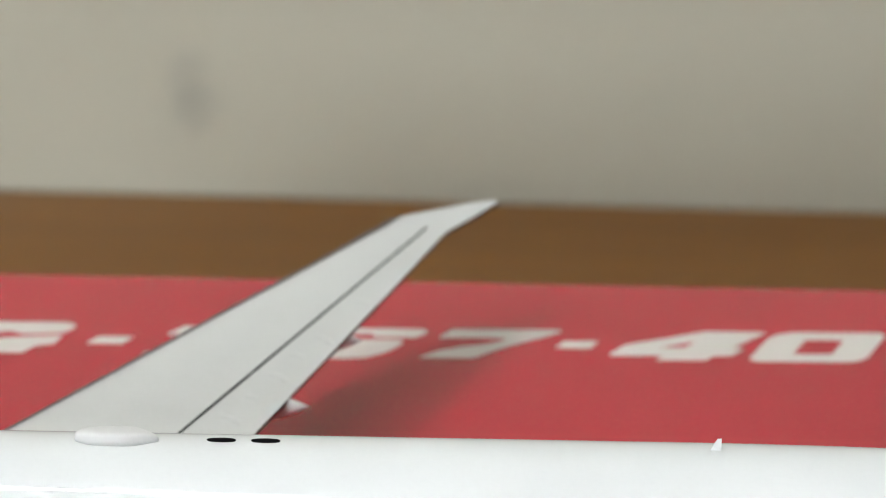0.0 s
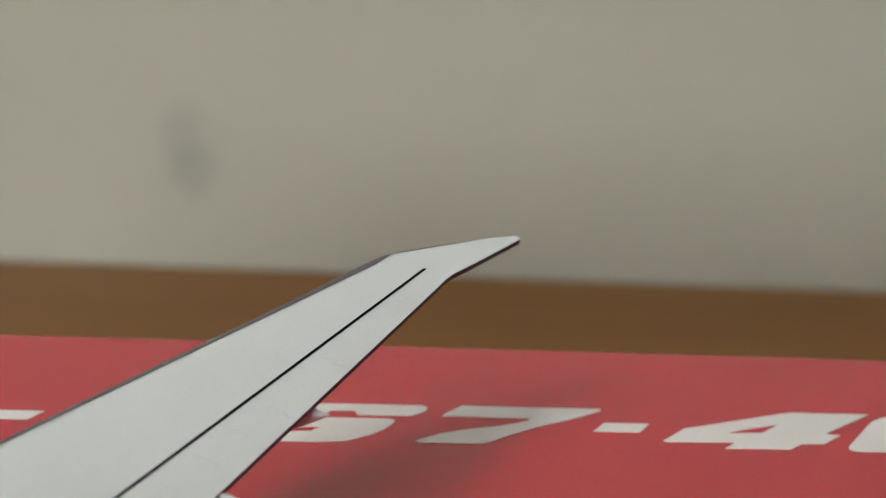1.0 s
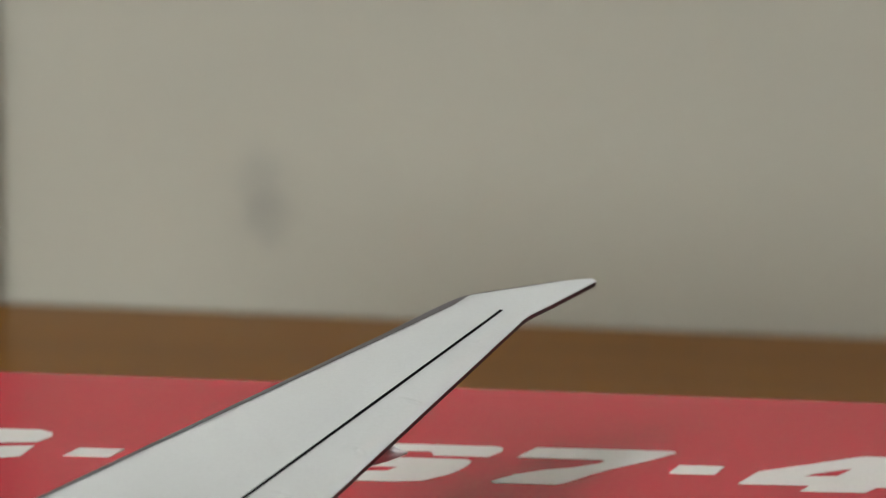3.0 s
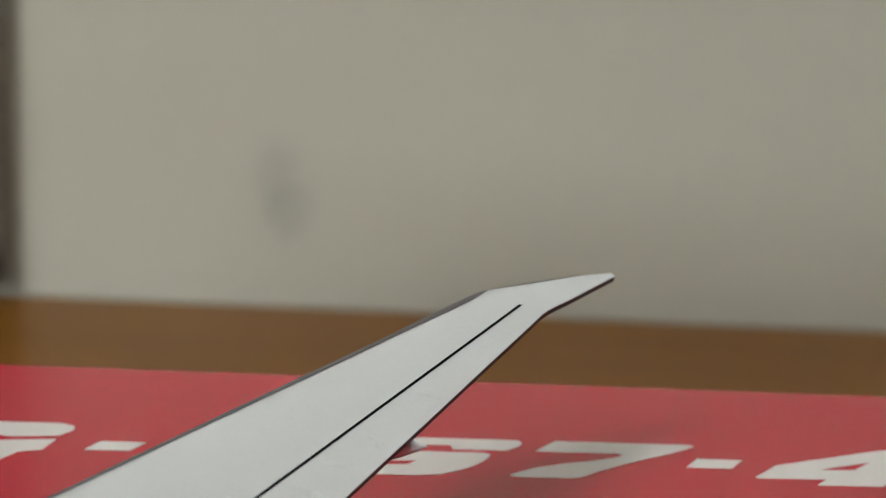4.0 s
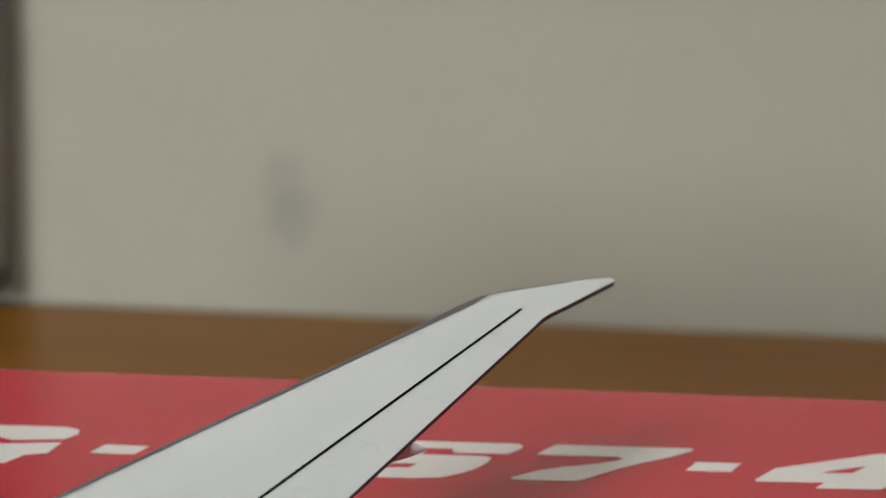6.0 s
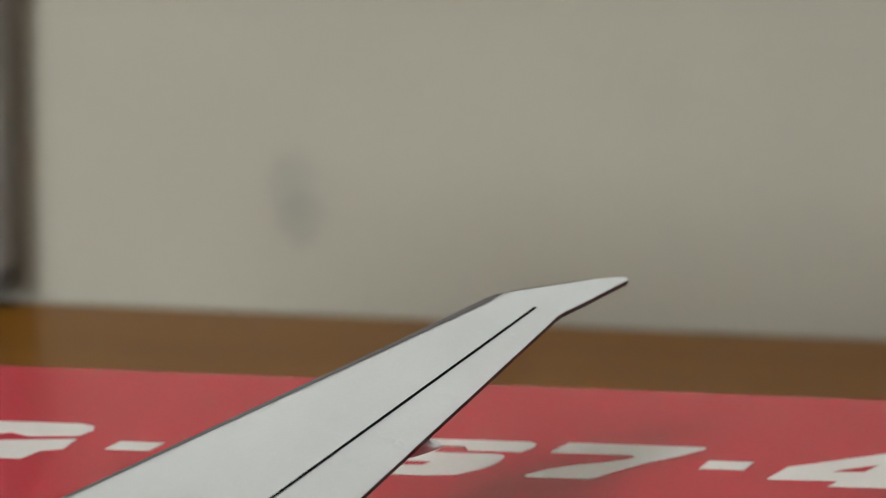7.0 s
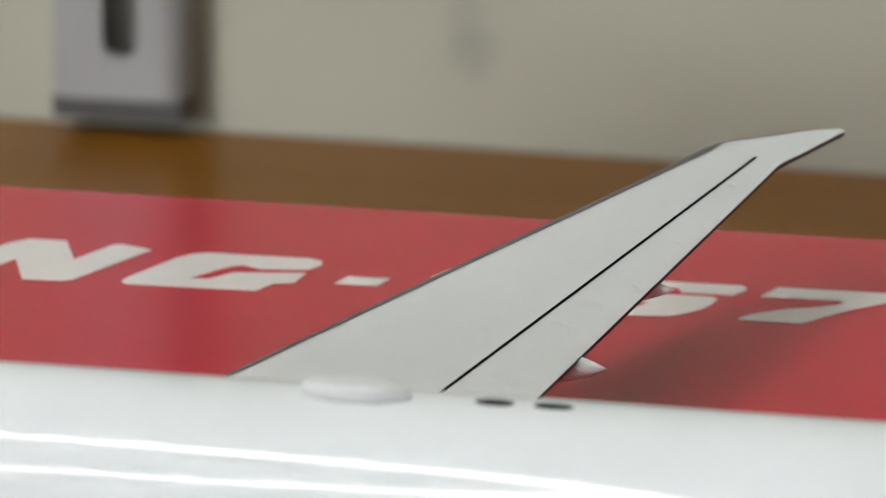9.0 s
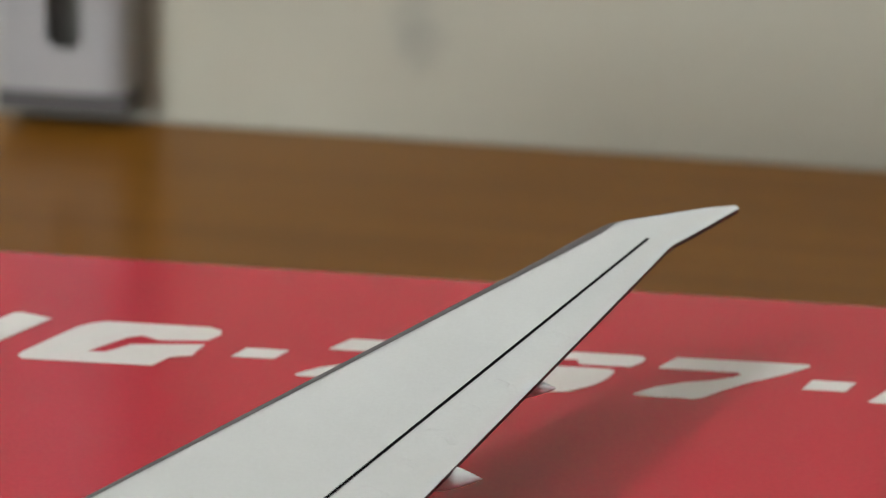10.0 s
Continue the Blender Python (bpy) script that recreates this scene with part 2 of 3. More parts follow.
LAMP_A, LAMP_B, LAMP_H = 0.34, 0.27, 0.775  # half length, half width, height over the lid
ring = empty("ceiling_lamp", Matrix.Translation((-0.325, -0.495, LID + LAMP_H)), "white hanging lamp with an oval tube and an added globe", "lamp")


def loop(ax, ay, profile, n=96):
    """A closed oval bar: the profile (out, up) is carried round an oval of those half lengths."""
    secs = []
    for i in range(n + 1):
        a = 2 * math.pi * i / n
        c, s = math.cos(a), math.sin(a)
        k = math.hypot(ay * c, ax * s)
        secs.append([(ax * c + u * ay * c / k, ay * s + u * ax * s / k, v) for u, v in profile])
    return rings(secs, caps=False)


def circle(r, k=12, a0=0.0, a1=2 * math.pi):
    return [(r * math.cos(a0 + (a1 - a0) * j / k), r * math.sin(a0 + (a1 - a0) * j / k)) for j in range(k)]


part("tube", loop(LAMP_A, LAMP_B, circle(0.0125)), LAMP, ring, "glowing white oval tube", smooth=True)
# an inverted channel over the tube, added to keep light off the ceiling
part("tube_shield", loop(LAMP_A, LAMP_B, circle(0.0195, 11, 0, math.pi * 1.1) + circle(0.0175, 11, 0, math.pi * 1.1)[::-1]), FRAME, ring, "added white channel that stops the tube's upward light", smooth=True)
bm = bmesh.new()
bmesh.ops.create_cone(bm, cap_ends=True, segments=24, radius1=0.06, radius2=0.06, depth=0.03, matrix=Matrix.Translation((0, 0, HIGH - LID - LAMP_H - 0.015)))
part("ceiling_rose", bm, FRAME, ring)
for k in range(4):
    a = 2 * math.pi * (k + 0.5) / 4
    bm = rings([[(LAMP_A * s * math.cos(a) + 0.003 * math.cos(q), LAMP_B * s * math.sin(a) + 0.003 * math.sin(q), (HIGH - LID - LAMP_H - 0.03) * (1 - s) + 0.022 * s) for q in (0, 2.1, 4.2)] for s in (0.05, 1)])
    part("wire", bm, FRAME, ring)

# added opal globe on its own cord within the oval; deepens wing shadow
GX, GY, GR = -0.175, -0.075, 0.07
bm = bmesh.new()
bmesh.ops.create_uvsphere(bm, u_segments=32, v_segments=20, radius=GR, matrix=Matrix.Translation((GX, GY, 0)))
part("globe", bm, ADDED_GLOBE, ring, "glowing globe added to shape the shadow", smooth=True)
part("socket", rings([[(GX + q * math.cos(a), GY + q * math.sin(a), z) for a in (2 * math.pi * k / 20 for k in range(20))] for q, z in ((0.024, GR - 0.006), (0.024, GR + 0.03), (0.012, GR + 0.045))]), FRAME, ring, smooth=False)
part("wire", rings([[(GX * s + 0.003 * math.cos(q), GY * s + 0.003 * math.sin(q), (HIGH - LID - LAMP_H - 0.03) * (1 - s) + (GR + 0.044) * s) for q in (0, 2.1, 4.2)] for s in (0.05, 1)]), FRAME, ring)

# ---- the desk ----
desk = empty("desk", ROOM, "brown varnished wooden desk against the wall", "desk")
part("desktop", box(-0.95, 0.75, -0.68, -0.001, TABLE - 0.03, TABLE, 0.002), WOOD, desk)
for x in (-0.85, 0.7):
    for y in (-0.63, -0.06):
        part("leg", box(x - 0.025, x + 0.025, y - 0.025, y + 0.025, 0, TABLE - 0.03), WOOD, desk)

# ---- slotted upright on the wall ----
rail = empty("shelf_upright", ROOM @ Matrix.Translation((-0.1043, 0, LID)), "white enamelled steel shelf upright with a slot, fixed to the wall", "shelf upright")
RW, RD, RZ0, RZ1 = 0.0124, 0.012, -0.0526, 0.42


def rounded(x0, x1, y0, y1, r, n=6):
    pts = []
    for cx, cy, a0 in ((x1 - r, y1 - r, 0), (x0 + r, y1 - r, 90), (x0 + r, y0 + r, 180), (x1 - r, y0 + r, 270)):
        for i in range(n + 1):
            a = radians(a0 + 90 * i / n)
            pts.append((cx + r * math.cos(a), cy + r * math.sin(a)))
    return pts


face = flat_shape("front_face", [rounded(-RW + 0.00425, RW - 0.00425, RZ0, RZ1, 0.0001), rounded(-0.0023, 0.0044, -0.0447, -0.018, 0.003)], 0.0012, STEEL, rail, "white face with a rounded upright slot")
face.matrix_local = Matrix.Translation((0, -RD, 0)) @ pose(0, 0, 0, 90)
for s in (-1, 1):
    # the face rolls over into the flange with a wide bend
    bend, skin = 0.0042, 0.0011
    turn = [(s * (RW - bend + bend * math.sin(a)), -RD - 0.0006 + bend * (1 - math.cos(a))) for a in (math.pi / 2 * i / 10 for i in range(11))]
    inner = [(s * (RW - bend + (bend - skin) * math.sin(a)), -RD - 0.0006 + bend - (bend - skin) * math.cos(a)) for a in (math.pi / 2 * i / 10 for i in range(11))]
    profile = turn + [(s * RW, -0.0005), (s * (RW - skin), -0.0005)] + inner[::-1]
    part("side_flange", rings([[(x, y, z) for x, y in profile] for z in (RZ0, RZ1)]), STEEL, rail, smooth=False)
# a dark grey block fills the strip just below the face
part("foot_block", box(-RW + 0.0002, RW - 0.0002, -RD + 0.0008, -0.0006, RZ0 - 0.0044, RZ0 - 0.0002, 0.0008), DARK_FOOT, rail, "dark grey block below the face")
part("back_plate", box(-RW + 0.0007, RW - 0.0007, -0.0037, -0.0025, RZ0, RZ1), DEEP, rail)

# ---- the red box ----
carton = empty("model_box", Matrix.Translation(cm(0, 0, 0)), "glossy red card box with white italic lettering on its lid", "box")
bx = box(-0.138, 0.104, -0.062, 0.0822, -0.0592, 0.0, 0.0006)
body = part("lid", bx, RED, carton)
body.matrix_local = pose(0, 0, 0, 0, 0, -1.3)
bx = box(-0.1372, 0.1032, -0.0612, 0.0814, -0.06, -0.0591)
base = part("base", bx, RED, carton)
base.matrix_local = pose(0, 0, 0, 0, 0, -1.3)

CAP, LEAN, BASELINE = 0.0078, 0.5, 0.0603


def arc(cx, cy, rx, ry, a0, a1, n=5):
    return [(cx + rx * math.cos(radians(a0 + (a1 - a0) * i / n)), cy + ry * math.sin(radians(a0 + (a1 - a0) * i / n))) for i in range(n + 1)]


W = 1.36  # width of a figure against its height
SEVEN = [[(0.02, 0.7), (0.02, 0.76), (0.06, 0.99), (1.33, 0.99), (1.36, 0.94), (1.22, 0.73), (0.98, 0.46), (0.83, 0.22), (0.75, 0.05), (0.69, 0), (0.14, 0), (0.1, 0.04), (0.22, 0.23), (0.41, 0.37), (0.63, 0.46), (0.79, 0.57), (0.84, 0.65), (0.77, 0.7)]]
SIX = [[*arc(0.16, 0.1, 0.16, 0.14, 180, 270), (0.76, -0.04), (0.99, 0), *arc(0.98, 0.4, 0.2, 0.34, -50, 30), *arc(1.06, 0.52, 0.1, 0.08, 0, 90), (0.48, 0.6), (0.46, 0.79), (0.67, 0.8), (0.75, 0.69), (1.24, 0.69), *arc(1.17, 0.84, 0.12, 0.14, -40, 90), *arc(0.26, 0.74, 0.26, 0.24, 90, 180)],
       [(0.34, 0.21), (0.36, 0.34), (0.6, 0.36), (0.57, 0.23)]]
FOUR = [[(0, 0.17), (0.06, 0.5), (0.43, 0.73), (0.78, 0.96), (0.86, 1), (1.58, 0.99), (1.35, 0.44), (1.5, 0.41), (1.43, 0.18), (1.23, 0.16), (1.18, 0.02), (0.61, 0.01), (0.64, 0.17), (0.04, 0.15)],
        [(0.48, 0.4), (0.57, 0.49), (0.72, 0.58), (0.86, 0.67), (0.79, 0.43)]]
ZERO = [[*arc(0.15, 0.13, 0.15, 0.13, 180, 270), (1.1, 0), *arc(1.17, 0.22, 0.2, 0.22, 300, 360), *arc(W - 0.12, 0.87, 0.13, 0.13, 0, 90), (0.4, 1), *arc(0.3, 0.74, 0.3, 0.26, 90, 180)],
        [(0.46, 0.25), (0.46, 0.75), (0.92, 0.75), (0.92, 0.25)]]
DASH = [[(0, 0.38), (0, 0.61), (0.41, 0.61), (0.41, 0.38)]]
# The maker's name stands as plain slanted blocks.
BLOCK = [[(u * 0.97 + 0.02, v * 0.95 + 0.02) for u, v in ((0.06, 0.02), (-0.04, 0.1), (-0.06, 0.22), (-0.03, 0.92), (0.03, 1.05), (0.14, 1.12), (1.2, 1.12), (1.36, 1.05), (1.43, 0.93), (1.4, 0.76), (0.95, 0.7), (0.72, 0.8), (0.62, 0.73), (0.5, 0.29), (0.68, 0.3), (0.79, 0.54), (1.45, 0.65), (1.52, 0.34), (1.35, 0.27), (1.33, 0.03))]]
BARS = ([[(-0.45, 0.08), (-0.4, 1.26), (0.0, 1.26), (0.08, 1.0), (0.07, 0.08)]],
        [[(u * 0.96 + 0.03, v * 0.95 + 0.015) for u, v in ((0.25, 0.05), (0.36, 1.1), (0.46, 1.26), (0.84, 1.26), (1.33, 0.68), (1.36, 1.22), (1.44, 1.24), (1.83, 1.12), (1.76, 0.05), (1.68, 0.01), (1.3, 0), (0.79, 0.6), (0.75, 0.03))]])


def printed(name, outlines, x, label=""):
    pts = [[((u + LEAN * v) * CAP, v * CAP) for u, v in line] for line in outlines]
    ob = flat_shape(name, pts, 0.00006, INK, carton, label)
    ob.location = (x * 0.01, BASELINE, 0.00002)
    return ob


for glyph, name, x in (*((bar, "block_mark", -6.96) for bar in BARS), (BLOCK, "block_mark", -5.26), (DASH, "dash", -3.815), (SEVEN, "figure_seven", -3.25), (SIX, "figure_six", -1.93), (SEVEN, "figure_seven", -0.77), (DASH, "dash", 0.42), (FOUR, "figure_four", 0.97), (ZERO, "figure_zero", 2.27), (ZERO, "figure_zero", 3.6)):
    printed(name, glyph, x, "white printed mark")

# ---- the model aeroplane ----
plane = empty("model_aeroplane", Matrix.Translation(cm(0, 0, 0)), "white die-cast model airliner with grey wings on a red box", "model aeroplane")
FA, FB, FZ = 0.0063, 0.0068, 0.0101
NOSE, TAIL = -0.098, 0.0585


def hull(x):
    """Half width, half height and middle height of the hull at x."""
    n, t = (x - NOSE) / 0.017, (TAIL - x) / 0.05
    k, mid = 1.0, FZ - 0.0105 * (x + 0.042)  # sits slightly tail down
    if n < 1:
        k = math.sqrt(max(0.0, 1 - (1 - n) ** 2)) ** 0.9
        mid = mid - 0.0018 * (1 - n) ** 2
    if t < 1:
        k = 0.16 + 0.84 * math.sin(max(t, 0.0) * math.pi / 2) ** 0.9
        mid = mid + 0.0068 * (1 - k) * 0.72
    return FA * max(k, 0.03), FB * max(k, 0.03), mid


def on_hull(x, angle, out=0.0):
    """A point on the hull at x; angle 0 is the side towards -y, 90 the top."""
    a, b, mid = hull(x)
    return Vector((x, -(a + out) * math.cos(radians(angle)), mid + (b + out) * math.sin(radians(angle))))


xs = [NOSE + 0.017 * (i / 12) ** 1.6 for i in range(13)] + [NOSE + 0.017 + (TAIL - 0.05 - NOSE - 0.017) * i / 20 for i in range(1, 21)] + [TAIL - 0.05 + 0.05 * i / 14 for i in range(1, 15)]
part("fuselage", rings([[on_hull(x, 360 * k / 96) for k in range(96)] for x in xs]), WHITE, plane, "glossy white painted fuselage", smooth=True)


def patch(name, x0, x1, a0, a1, mat, parent, r=0.3, out=0.00002, hole=None, label=""):
    """A thin printed patch on the hull: rounded in x and angle."""
    n = 6

    def outline(*args):
        """Rounded outline with its long sides cut up, so that it hugs the hull."""
        pts = rounded(*args)
        done = []
        for p, q in zip(pts, pts[1:] + pts[:1]):
            k = max(1, int(abs(q[1] - p[1]) * abs(a1 - a0) / 2.5))
            done += [(p[0] + (q[0] - p[0]) * m / k, p[1] + (q[1] - p[1]) * m / k) for m in range(k)]
        return done

    outer = outline(0, 1, 0, 1, r, n)
    bm = bmesh.new()
    place = lambda u, v: on_hull(x0 + (x1 - x0) * u, a0 + (a1 - a0) * v, out)
    if hole is None:
        c = bm.verts.new(place(0.5, 0.5))
        vs = [bm.verts.new(place(u, v)) for u, v in outer]
        for p, q in zip(vs, vs[1:] + vs[:1]):
            bm.faces.new((c, p, q))
    else:
        hx, hy = hole
        inner = [((u - 0.5) * (1 - 2 * hx) + 0.5, (v - 0.5) * (1 - 2 * hy) + 0.5) for u, v in outer]
        vo = [bm.verts.new(place(u, v)) for u, v in outer]
        vi = [bm.verts.new(place(u, v)) for u, v in inner]
        for k in range(len(vo)):
            j = (k + 1) % len(vo)
            bm.faces.new((vo[k], vo[j], vi[j], vi[k]))
    bmesh.ops.recalc_face_normals(bm, faces=bm.faces)
    return part(name, bm, mat, parent, label)


PITCH = 0.0014
UNEVEN = (0, 0, 6, 11, 4, -11, -24, -22, -23, -10, -14, -4, -8, -3, -2, 0)  # how far the print strays, in hundredths of a millimetre
rows = [-0.04392 + PITCH * k + UNEVEN[k] * 1e-5 for k in range(16)] + [-0.01583 + 0.00141 * k for k in range(28)] + [-0.04679 - PITCH * k for k in range(26)]
for x in rows:
    for s in (0, 1):
        a0, a1 = (13.6, 22.2) if s == 0 else (157.8, 166.4)
        patch("cabin_window", x - 0.00041, x + 0.00041, a0, a1, GLASSY, plane, r=0.42)
patch("blank_window", -0.02156 - 0.0004, -0.02156 + 0.0004, 13.5, 22.5, FAINT, plane, r=0.42, hole=(0.12, 0.08))
door = patch("door_outline", -0.01924, -0.0173, -6, 33, OUTLINE, plane, r=0.18, hole=(0.08, 0.04), label="grey printed door outline")
for u0, u1, b0, b1, mat in ((-0.0186, -0.01792, 26.4, 27.8, MARK_RED), (-0.01856, -0.01844, 24.2, 26.2, MARK_RED), (-0.01838, -0.01812, 22.6, 26.2, MARK_RED), (-0.01806, -0.01796, 23.6, 26.2, MARK_RED), (-0.0184, -0.01808, 19.6, 21.2, GLASSY)):
    patch("door_sign", u0, u1, b0, b1, mat, door, r=0.1, out=0.00003, label="small printed sign mark")
patch("dot", -0.01692, -0.01678, 19.2, 20.6, GLASSY, plane, r=0.4)


def blob(sx, sy, sz, power=2.4, n=40, m=12):
    """A rounded low dome or lozenge about its base."""
    secs = []
    for i in range(m + 1):
        b = math.pi / 2 * i / m
        c, s = max(math.cos(b), 0.001) ** (2 / power), math.sin(b) ** (2 / power)
        secs.append([(sx * c * math.copysign(abs(math.cos(q)) ** (2 / 2.6), math.cos(q)), sy * c * math.copysign(abs(math.sin(q)) ** (2 / 2.6), math.sin(q)), sz * s) for q in (2 * math.pi * k / n for k in range(n))])
    return rings(secs)


def top(x):
    return hull(x)[2] + FB


def ease(a, b, x):
    t = min(max((x - a) / (b - a), 0), 1)
    return t * t * (3 - 2 * t)


# streamlined hump over the cabin: blunt ahead, drawn out behind, with a flat crown
bm = blob(0.00262, 0.0008, 0.00084, 5.0, n=56, m=14)
for v in bm.verts:
    k = v.co.x / 0.00262
    slim = 1 - 0.5 * ease(0.3, 1.0, k) - 0.2 * ease(0.6, 1.0, -k)
    v.co.y *= slim
    v.co.z *= 1 - 0.3 * ease(0.4, 1.0, k)
hump = part("aerial_hump", bm, SATIN, plane, "white streamlined aerial hump", smooth=True)
hump.location = (-0.02835, -0.0002, top(-0.02838) - 0.0001)
for x in (-0.02185, -0.01907):
    oval = part("oval_inlet", blob(0.00098, 0.0004, 0.00012, 2.0), DARK, plane, "black oval recess", smooth=True)
    oval.location = (x, 0.00015, top(x) - 0.00004)
    rim = part("rim", loop(0.00042, 0.00042, circle(0.00003, 8), 40), WHITE, oval, smooth=True)
    rim.scale = (2.45, 0.98, 1)
blade = rings([[(-0.0003 + 0.00055 * s, -0.00009 * (1 - s), 0.0009 * s), (0.00045 - 0.0 * s, -0.00009 * (1 - s), 0.0009 * s), (0.00045, 0.00009 * (1 - s) + 1e-6, 0.0009 * s), (-0.0003 + 0.00055 * s, 0.00009 * (1 - s) + 1e-6, 0.0009 * s)] for s in (0, 0.5, 0.9)])
bl = part("blade_aerial", blade, WHITE, plane)
bl.location = (0.0094, 0, top(0.0094) - 0.00006)


# wings: planform in cm, out to the raked tip
def leading(y):
    straight, rake = -5.42 + 0.755 * y, -0.945 + 1.95 * (y - 5.945)
    edge = (straight + rake + math.hypot(straight - rake, 0.045)) / 2  # a soft corner
    return edge - 0.018 * ease(5.2, 5.8, y) * (1 - ease(5.9, 6.25, y)) + 9.0 * max(0.0, y - 6.28) ** 2


def trailing(y):
    if y < 1.7:
        return -2.224 - 0.10 * (1.7 - y)
    straight, rake = -2.958 + 0.432 * y, -0.475 + 0.735 * (y - 5.72)
    return straight + (rake - straight) * ease(5.55, 5.9, y) if y > 5.55 else straight


def level(y):
    return 0.585 + 0.122 * y


def wing_top(y, f):
    """Height of the upper skin at the share f of the chord, in cm."""
    c = trailing(y) - leading(y)
    crest = 0.055 * c * 4 * math.sqrt(max(f, 0)) * (1 - f) * 0.55
    return level(y) + 0.02 * (1 - f) + crest


def wing_bottom(y, f):
    c = trailing(y) - leading(y)
    return level(y) + 0.02 * (1 - f) - 0.034 - 0.05 * c * 4 * math.sqrt(max(f, 0)) * (1 - f) * 0.5


def wing(name, side):
    fs = [0, 0.004, 0.015, 0.035, 0.07, 0.12, 0.2, 0.32, 0.45, 0.6, 0.75, 0.88, 1.0]
    ys = [0.1, 0.6, 1.2, 1.7, 2.2, 3, 4, 4.8, 5.3] + [5.5 + 0.04 * i for i in range(22)] + [6.36, 6.375]
    secs = []
    for y in ys:
        a, b = leading(y), trailing(y)
        up = [(a + (b - a) * f, wing_top(y, f)) for f in fs]
        low = [(a + (b - a) * f - 0.008 * f ** 8, wing_bottom(y, f)) for f in reversed(fs[1:])]
        secs.append([(x * 0.01, side * y * 0.01, z * 0.01) for x, z in up + low])
    ob = part(name, rings(secs), GREY, plane, "pale grey painted wing with a raked tip", smooth=True)
    mod = ob.modifiers.new("edges", "EDGE_SPLIT")
    mod.split_angle = radians(38)

    # dark hinge line
    def strip(nm, y0, y1, fx, width, mat, n=24, rise=0.002, label="", cols=2):
        bm = bmesh.new()
        prev = None
        for i in range(n + 1):
            y = y0 + (y1 - y0) * i / n
            row = []
            for j in range(cols + 1):
                x = fx(y) + width(y) * (j / cols) ** (1 if cols < 4 else 1.8)
                f = (x - leading(y)) / (trailing(y) - leading(y))
                row.append(bm.verts.new((x * 0.01, side * y * 0.01, (wing_top(y, f) + rise) * 0.01)))
            for j in range(cols if prev else 0):
                bm.faces.new((prev[j], prev[j + 1], row[j + 1], row[j]))
            prev = row
        bmesh.ops.recalc_face_normals(bm, faces=bm.faces)
        return part(nm, bm, mat, ob, label)

    strip("hinge_line", 1.2, 5.75, lambda y: -3.6305 + 0.515 * y, lambda y: 0.025, DARK, label="thin black line")
    # dark strip paints the shade where the rounded edge turns from the lamp
    strip("leading_edge", 0.9, 6.3, lambda y: leading(y) - 0.004, lambda y: 0.1 + 0.018 * ease(5.2, 5.8, y) * (1 - ease(5.9, 6.25, y)) - 0.08 * ease(5.72, 6.1, y), SILVER_AND_SHADE, n=60, rise=0.004, label="leading edge strip with its shade painted dark", cols=8)
    # blunt rear edge; the shade under the wing is painted on dark
    bm = bmesh.new()
    prev = None
    for i in range(61):
        y = 0.9 + 5.47 * i / 60
        x = trailing(y) + 0.002
        row = [bm.verts.new(((x - d) * 0.01, side * y * 0.01, z * 0.01)) for d, z in ((0.0, wing_top(y, 1.0) - 0.001), (0.008, wing_bottom(y, 1.0) - 0.001))]
        if prev:
            bm.faces.new((prev[0], prev[1], row[1], row[0]))
        prev = row
    bmesh.ops.recalc_face_normals(bm, faces=bm.faces)
    part("trailing_edge", bm, EDGE, ob, "rear edge with its shade painted dark")
    # raised hooked flap marks on the rear panel
    def ridge(bm, a, b, width, rise):
        """A low raised bar from a to b, given in the plan, in cm; it sinks into the skin at both ends."""
        rows_ = []
        for s_ in (0, 0.1, 0.25, 0.5, 0.75, 0.9, 1):
            x, y = a[0] + (b[0] - a[0]) * s_, a[1] + (b[1] - a[1]) * s_
            f = (x - leading(y)) / (trailing(y) - leading(y))
            z = wing_top(y, f)
            dx, dy = b[0] - a[0], b[1] - a[1]
            k = width / 2 / math.hypot(dx, dy)
            up = rise * (1 - abs(2 * s_ - 1) ** 3) - 0.0012 * abs(2 * s_ - 1) ** 3
            rows_.append([bm.verts.new(((x + q * -dy * k) * 0.01, side * (y + q * dx * k) * 0.01, (z + h) * 0.01)) for q, h in ((-1, -0.003), (-0.7, -0.0005 + 0.3 * up), (-0.35, 0.8 * up), (0, up), (0.35, 0.8 * up), (0.7, -0.0005 + 0.3 * up), (1, -0.003))])
        for p, q in zip(rows_, rows_[1:]):
            for m in range(6):
                bm.faces.new((p[m], p[m + 1], q[m + 1], q[m]))

    for y, a, b, hook in ((1.98, 0.25, 0.5, 0), (2.35, 0.2, 0.48, 1), (2.67, 0.28, 0.52, 0), (3.02, 0.17, 0.5, 1), (3.35, 0.22, 0.55, 0), (3.67, 0.3, 0.58, 1), (4.33, 0.25, 0.8, 0), (5.28, 0.1, 0.4, 0)):
        hinge = -3.61 + 0.515 * y
        x, ln = hinge + (trailing(y) - hinge) * a, (trailing(y) - hinge) * (b - a)
        bm = bmesh.new()
        ridge(bm, (x, y), (x + ln, y - 0.04), 0.085, 0.0052)
        if hook:
            ridge(bm, (x + ln - 0.01, y - 0.035), (x + ln + 0.03, y - 0.13), 0.08, 0.0045)
        bmesh.ops.recalc_face_normals(bm, faces=bm.faces)
        part("flap_rib", bm, GREY, ob, smooth=True)
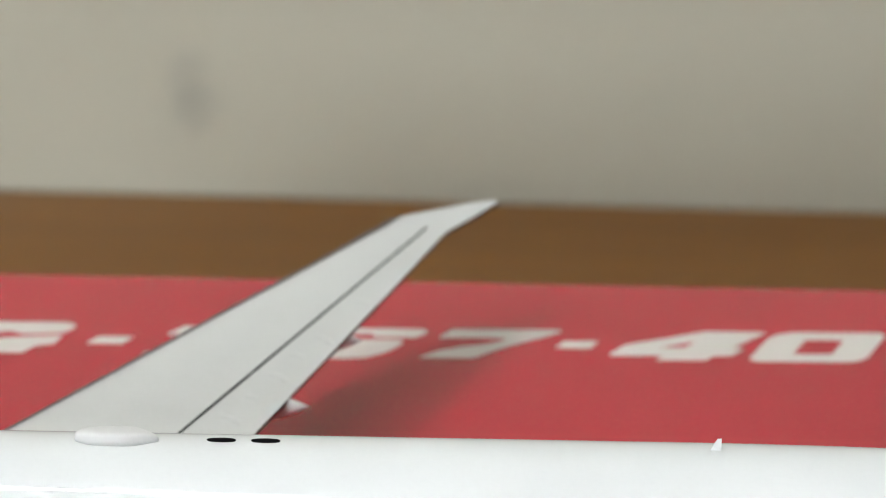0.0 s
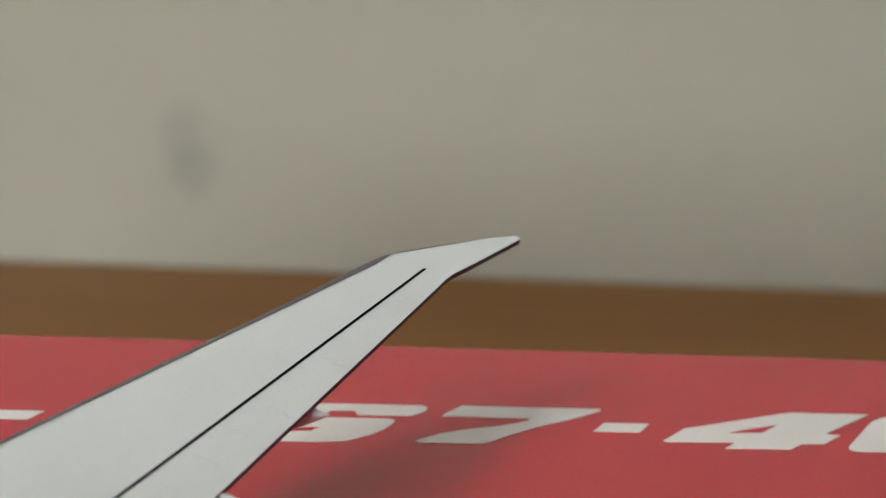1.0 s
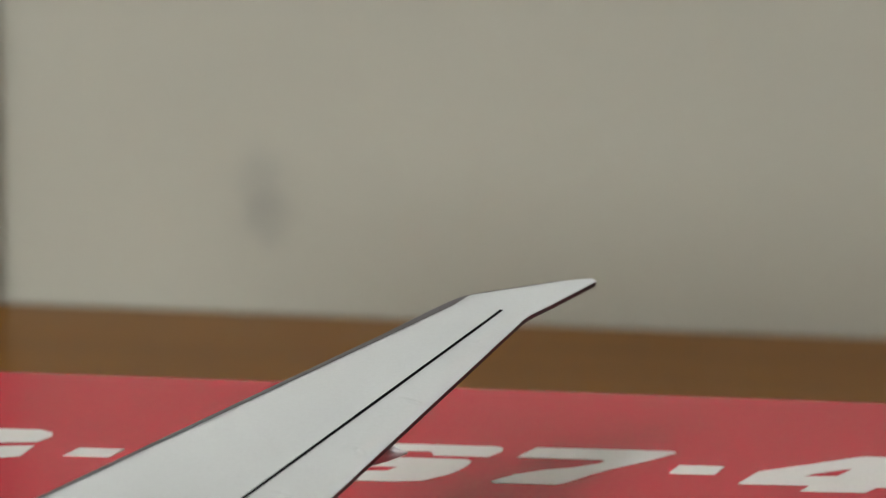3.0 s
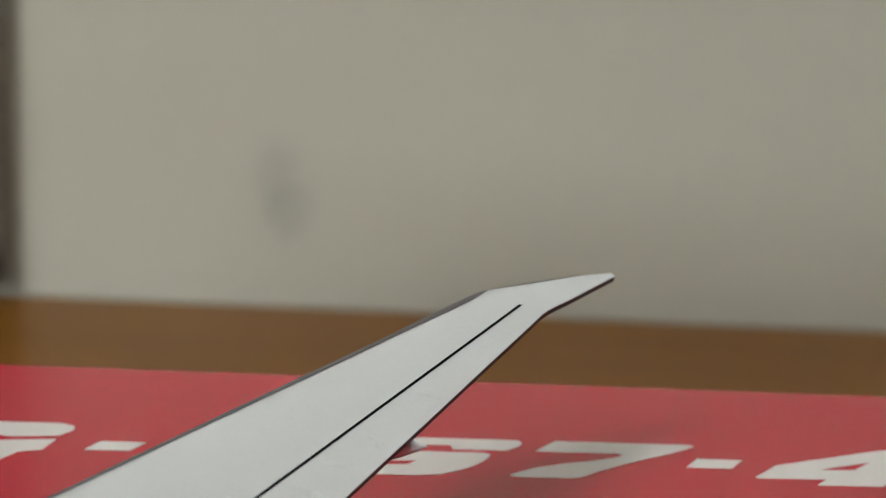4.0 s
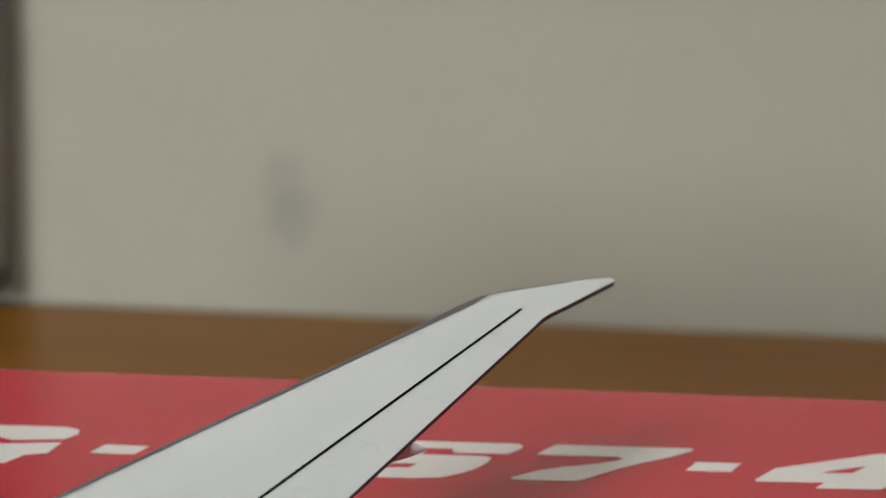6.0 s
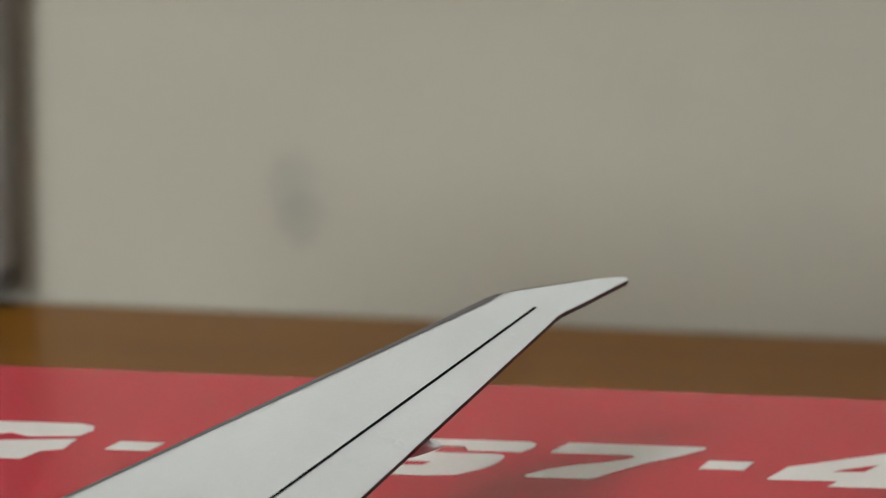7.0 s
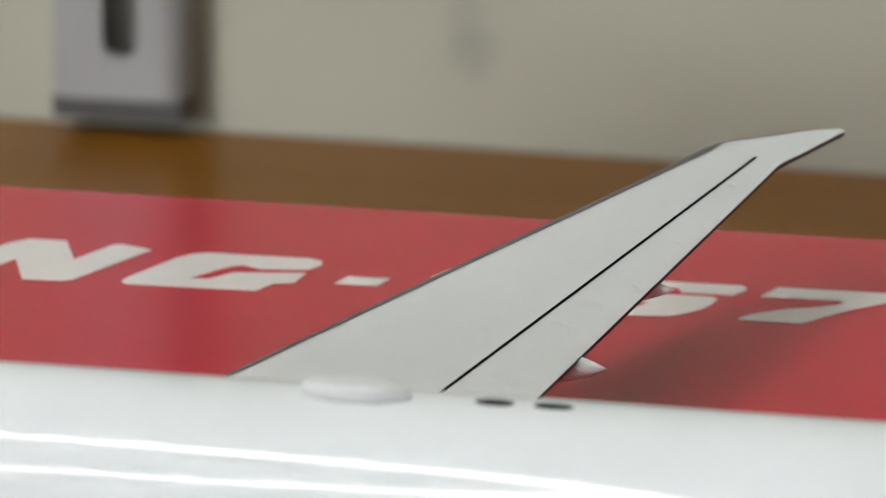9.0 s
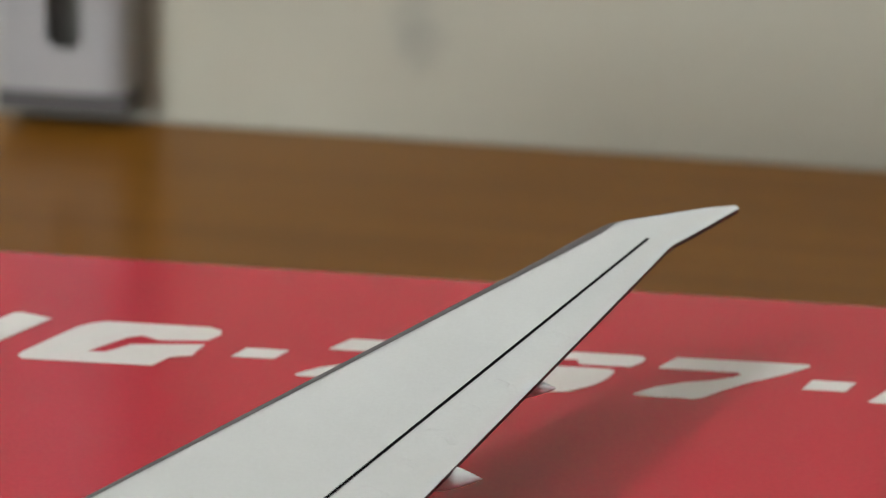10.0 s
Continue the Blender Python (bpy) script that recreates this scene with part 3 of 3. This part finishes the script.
    # flap track fairings, which stand out behind the trailing edge
    for y, x1 in ((2.7, -1.635), (3.8, -1.235)):
        length = 0.95
        secs = []
        for i in range(17):
            s = i / 16
            r = 0.09 * min(1.0, 0.4 + 2.5 * s) * (1.0 if s < 0.72 else 1 - ((s - 0.72) / 0.28) ** 1.5) + 0.002
            cx, cz = x1 - length * (1 - s), level(y) - 0.079
            secs.append([(cx * 0.01, side * (y + 0.72 * r * math.cos(q)) * 0.01, (cz + r * math.sin(q)) * 0.01) for q in (2 * math.pi * k / 20 for k in range(20))])
        part("flap_fairing", rings(secs), SATIN, ob, "white pointed flap fairing", smooth=True)
    return ob


wing("wing", 1)
wing("wing", -1)


def fin(name, root, tip, height, thick, matrix):
    """A tapered tail surface: root and tip are (front, rear) in cm."""
    secs = []
    for s in (0, 0.5, 0.97, 1.0):
        a, b = root[0] + (tip[0] - root[0]) * s, root[1] + (tip[1] - root[1]) * s
        t = thick * (1 - 0.5 * s) * (0.3 if s == 1 else 1)
        ring_pts = []
        for f, k in ((0, 0), (0.08, 0.7), (0.3, 1), (0.7, 0.6), (1, 0.12), (0.7, -0.6), (0.3, -1), (0.08, -0.7)):
            ring_pts.append(((a + (b - a) * f) * 0.01, k * t * 0.01, height * s * 0.01))
        secs.append(ring_pts)
    bm = rings(secs)
    bm.transform(matrix)
    return part(name, bm, WHITE if name == "tail_fin" else GREY, plane, smooth=False)


fin("tail_fin", (2.9, 5.2), (5.1, 6.1), 2.9, 0.06, Matrix.Translation((0, 0, 0.0155)))
for s in (-1, 1):
    fin("tailplane", (3.9, 5.4), (5.5, 6.1), 2.3, 0.05, Matrix.Translation((0, s * 0.002, 0.0125)) @ pose(0, 0, 0, -s * 83))


def wheel(x, y, r, w):
    bm = rings([[(x + q * math.cos(a), y + d, r + q * math.sin(a)) for a in (2 * math.pi * k / 20 for k in range(20))] for d, q in ((-w / 2, r * 0.8), (-w / 3, r), (w / 3, r), (w / 2, r * 0.8))])
    return part("wheel", bm, TYRE, plane, smooth=False)


for x, y, r, top in ((-0.0775, 0, 0.0011, 0.0042), (-0.021, 0.0105, 0.0014, 0.0072), (-0.021, -0.0105, 0.0014, 0.0072)):
    for d in (-0.0011, 0.0011):
        wheel(x, y + d, r, 0.001)
        if abs(y) > 0:
            wheel(x + 0.0034, y + d, r, 0.001)
    bm = rings([[(x + (0.0017 if y else 0) + 0.0004 * math.cos(a), y + 0.0004 * math.sin(a), z) for a in (2 * math.pi * k / 12 for k in range(12))] for z in (r, top)])
    part("gear_strut", bm, SILVER_AND_SHADE, plane)
    part("axle", box(x - 0.0003, x + (0.0037 if y else 0.0003), y - 0.0013, y + 0.0013, r - 0.0003, r + 0.0003), SILVER_AND_SHADE, plane)
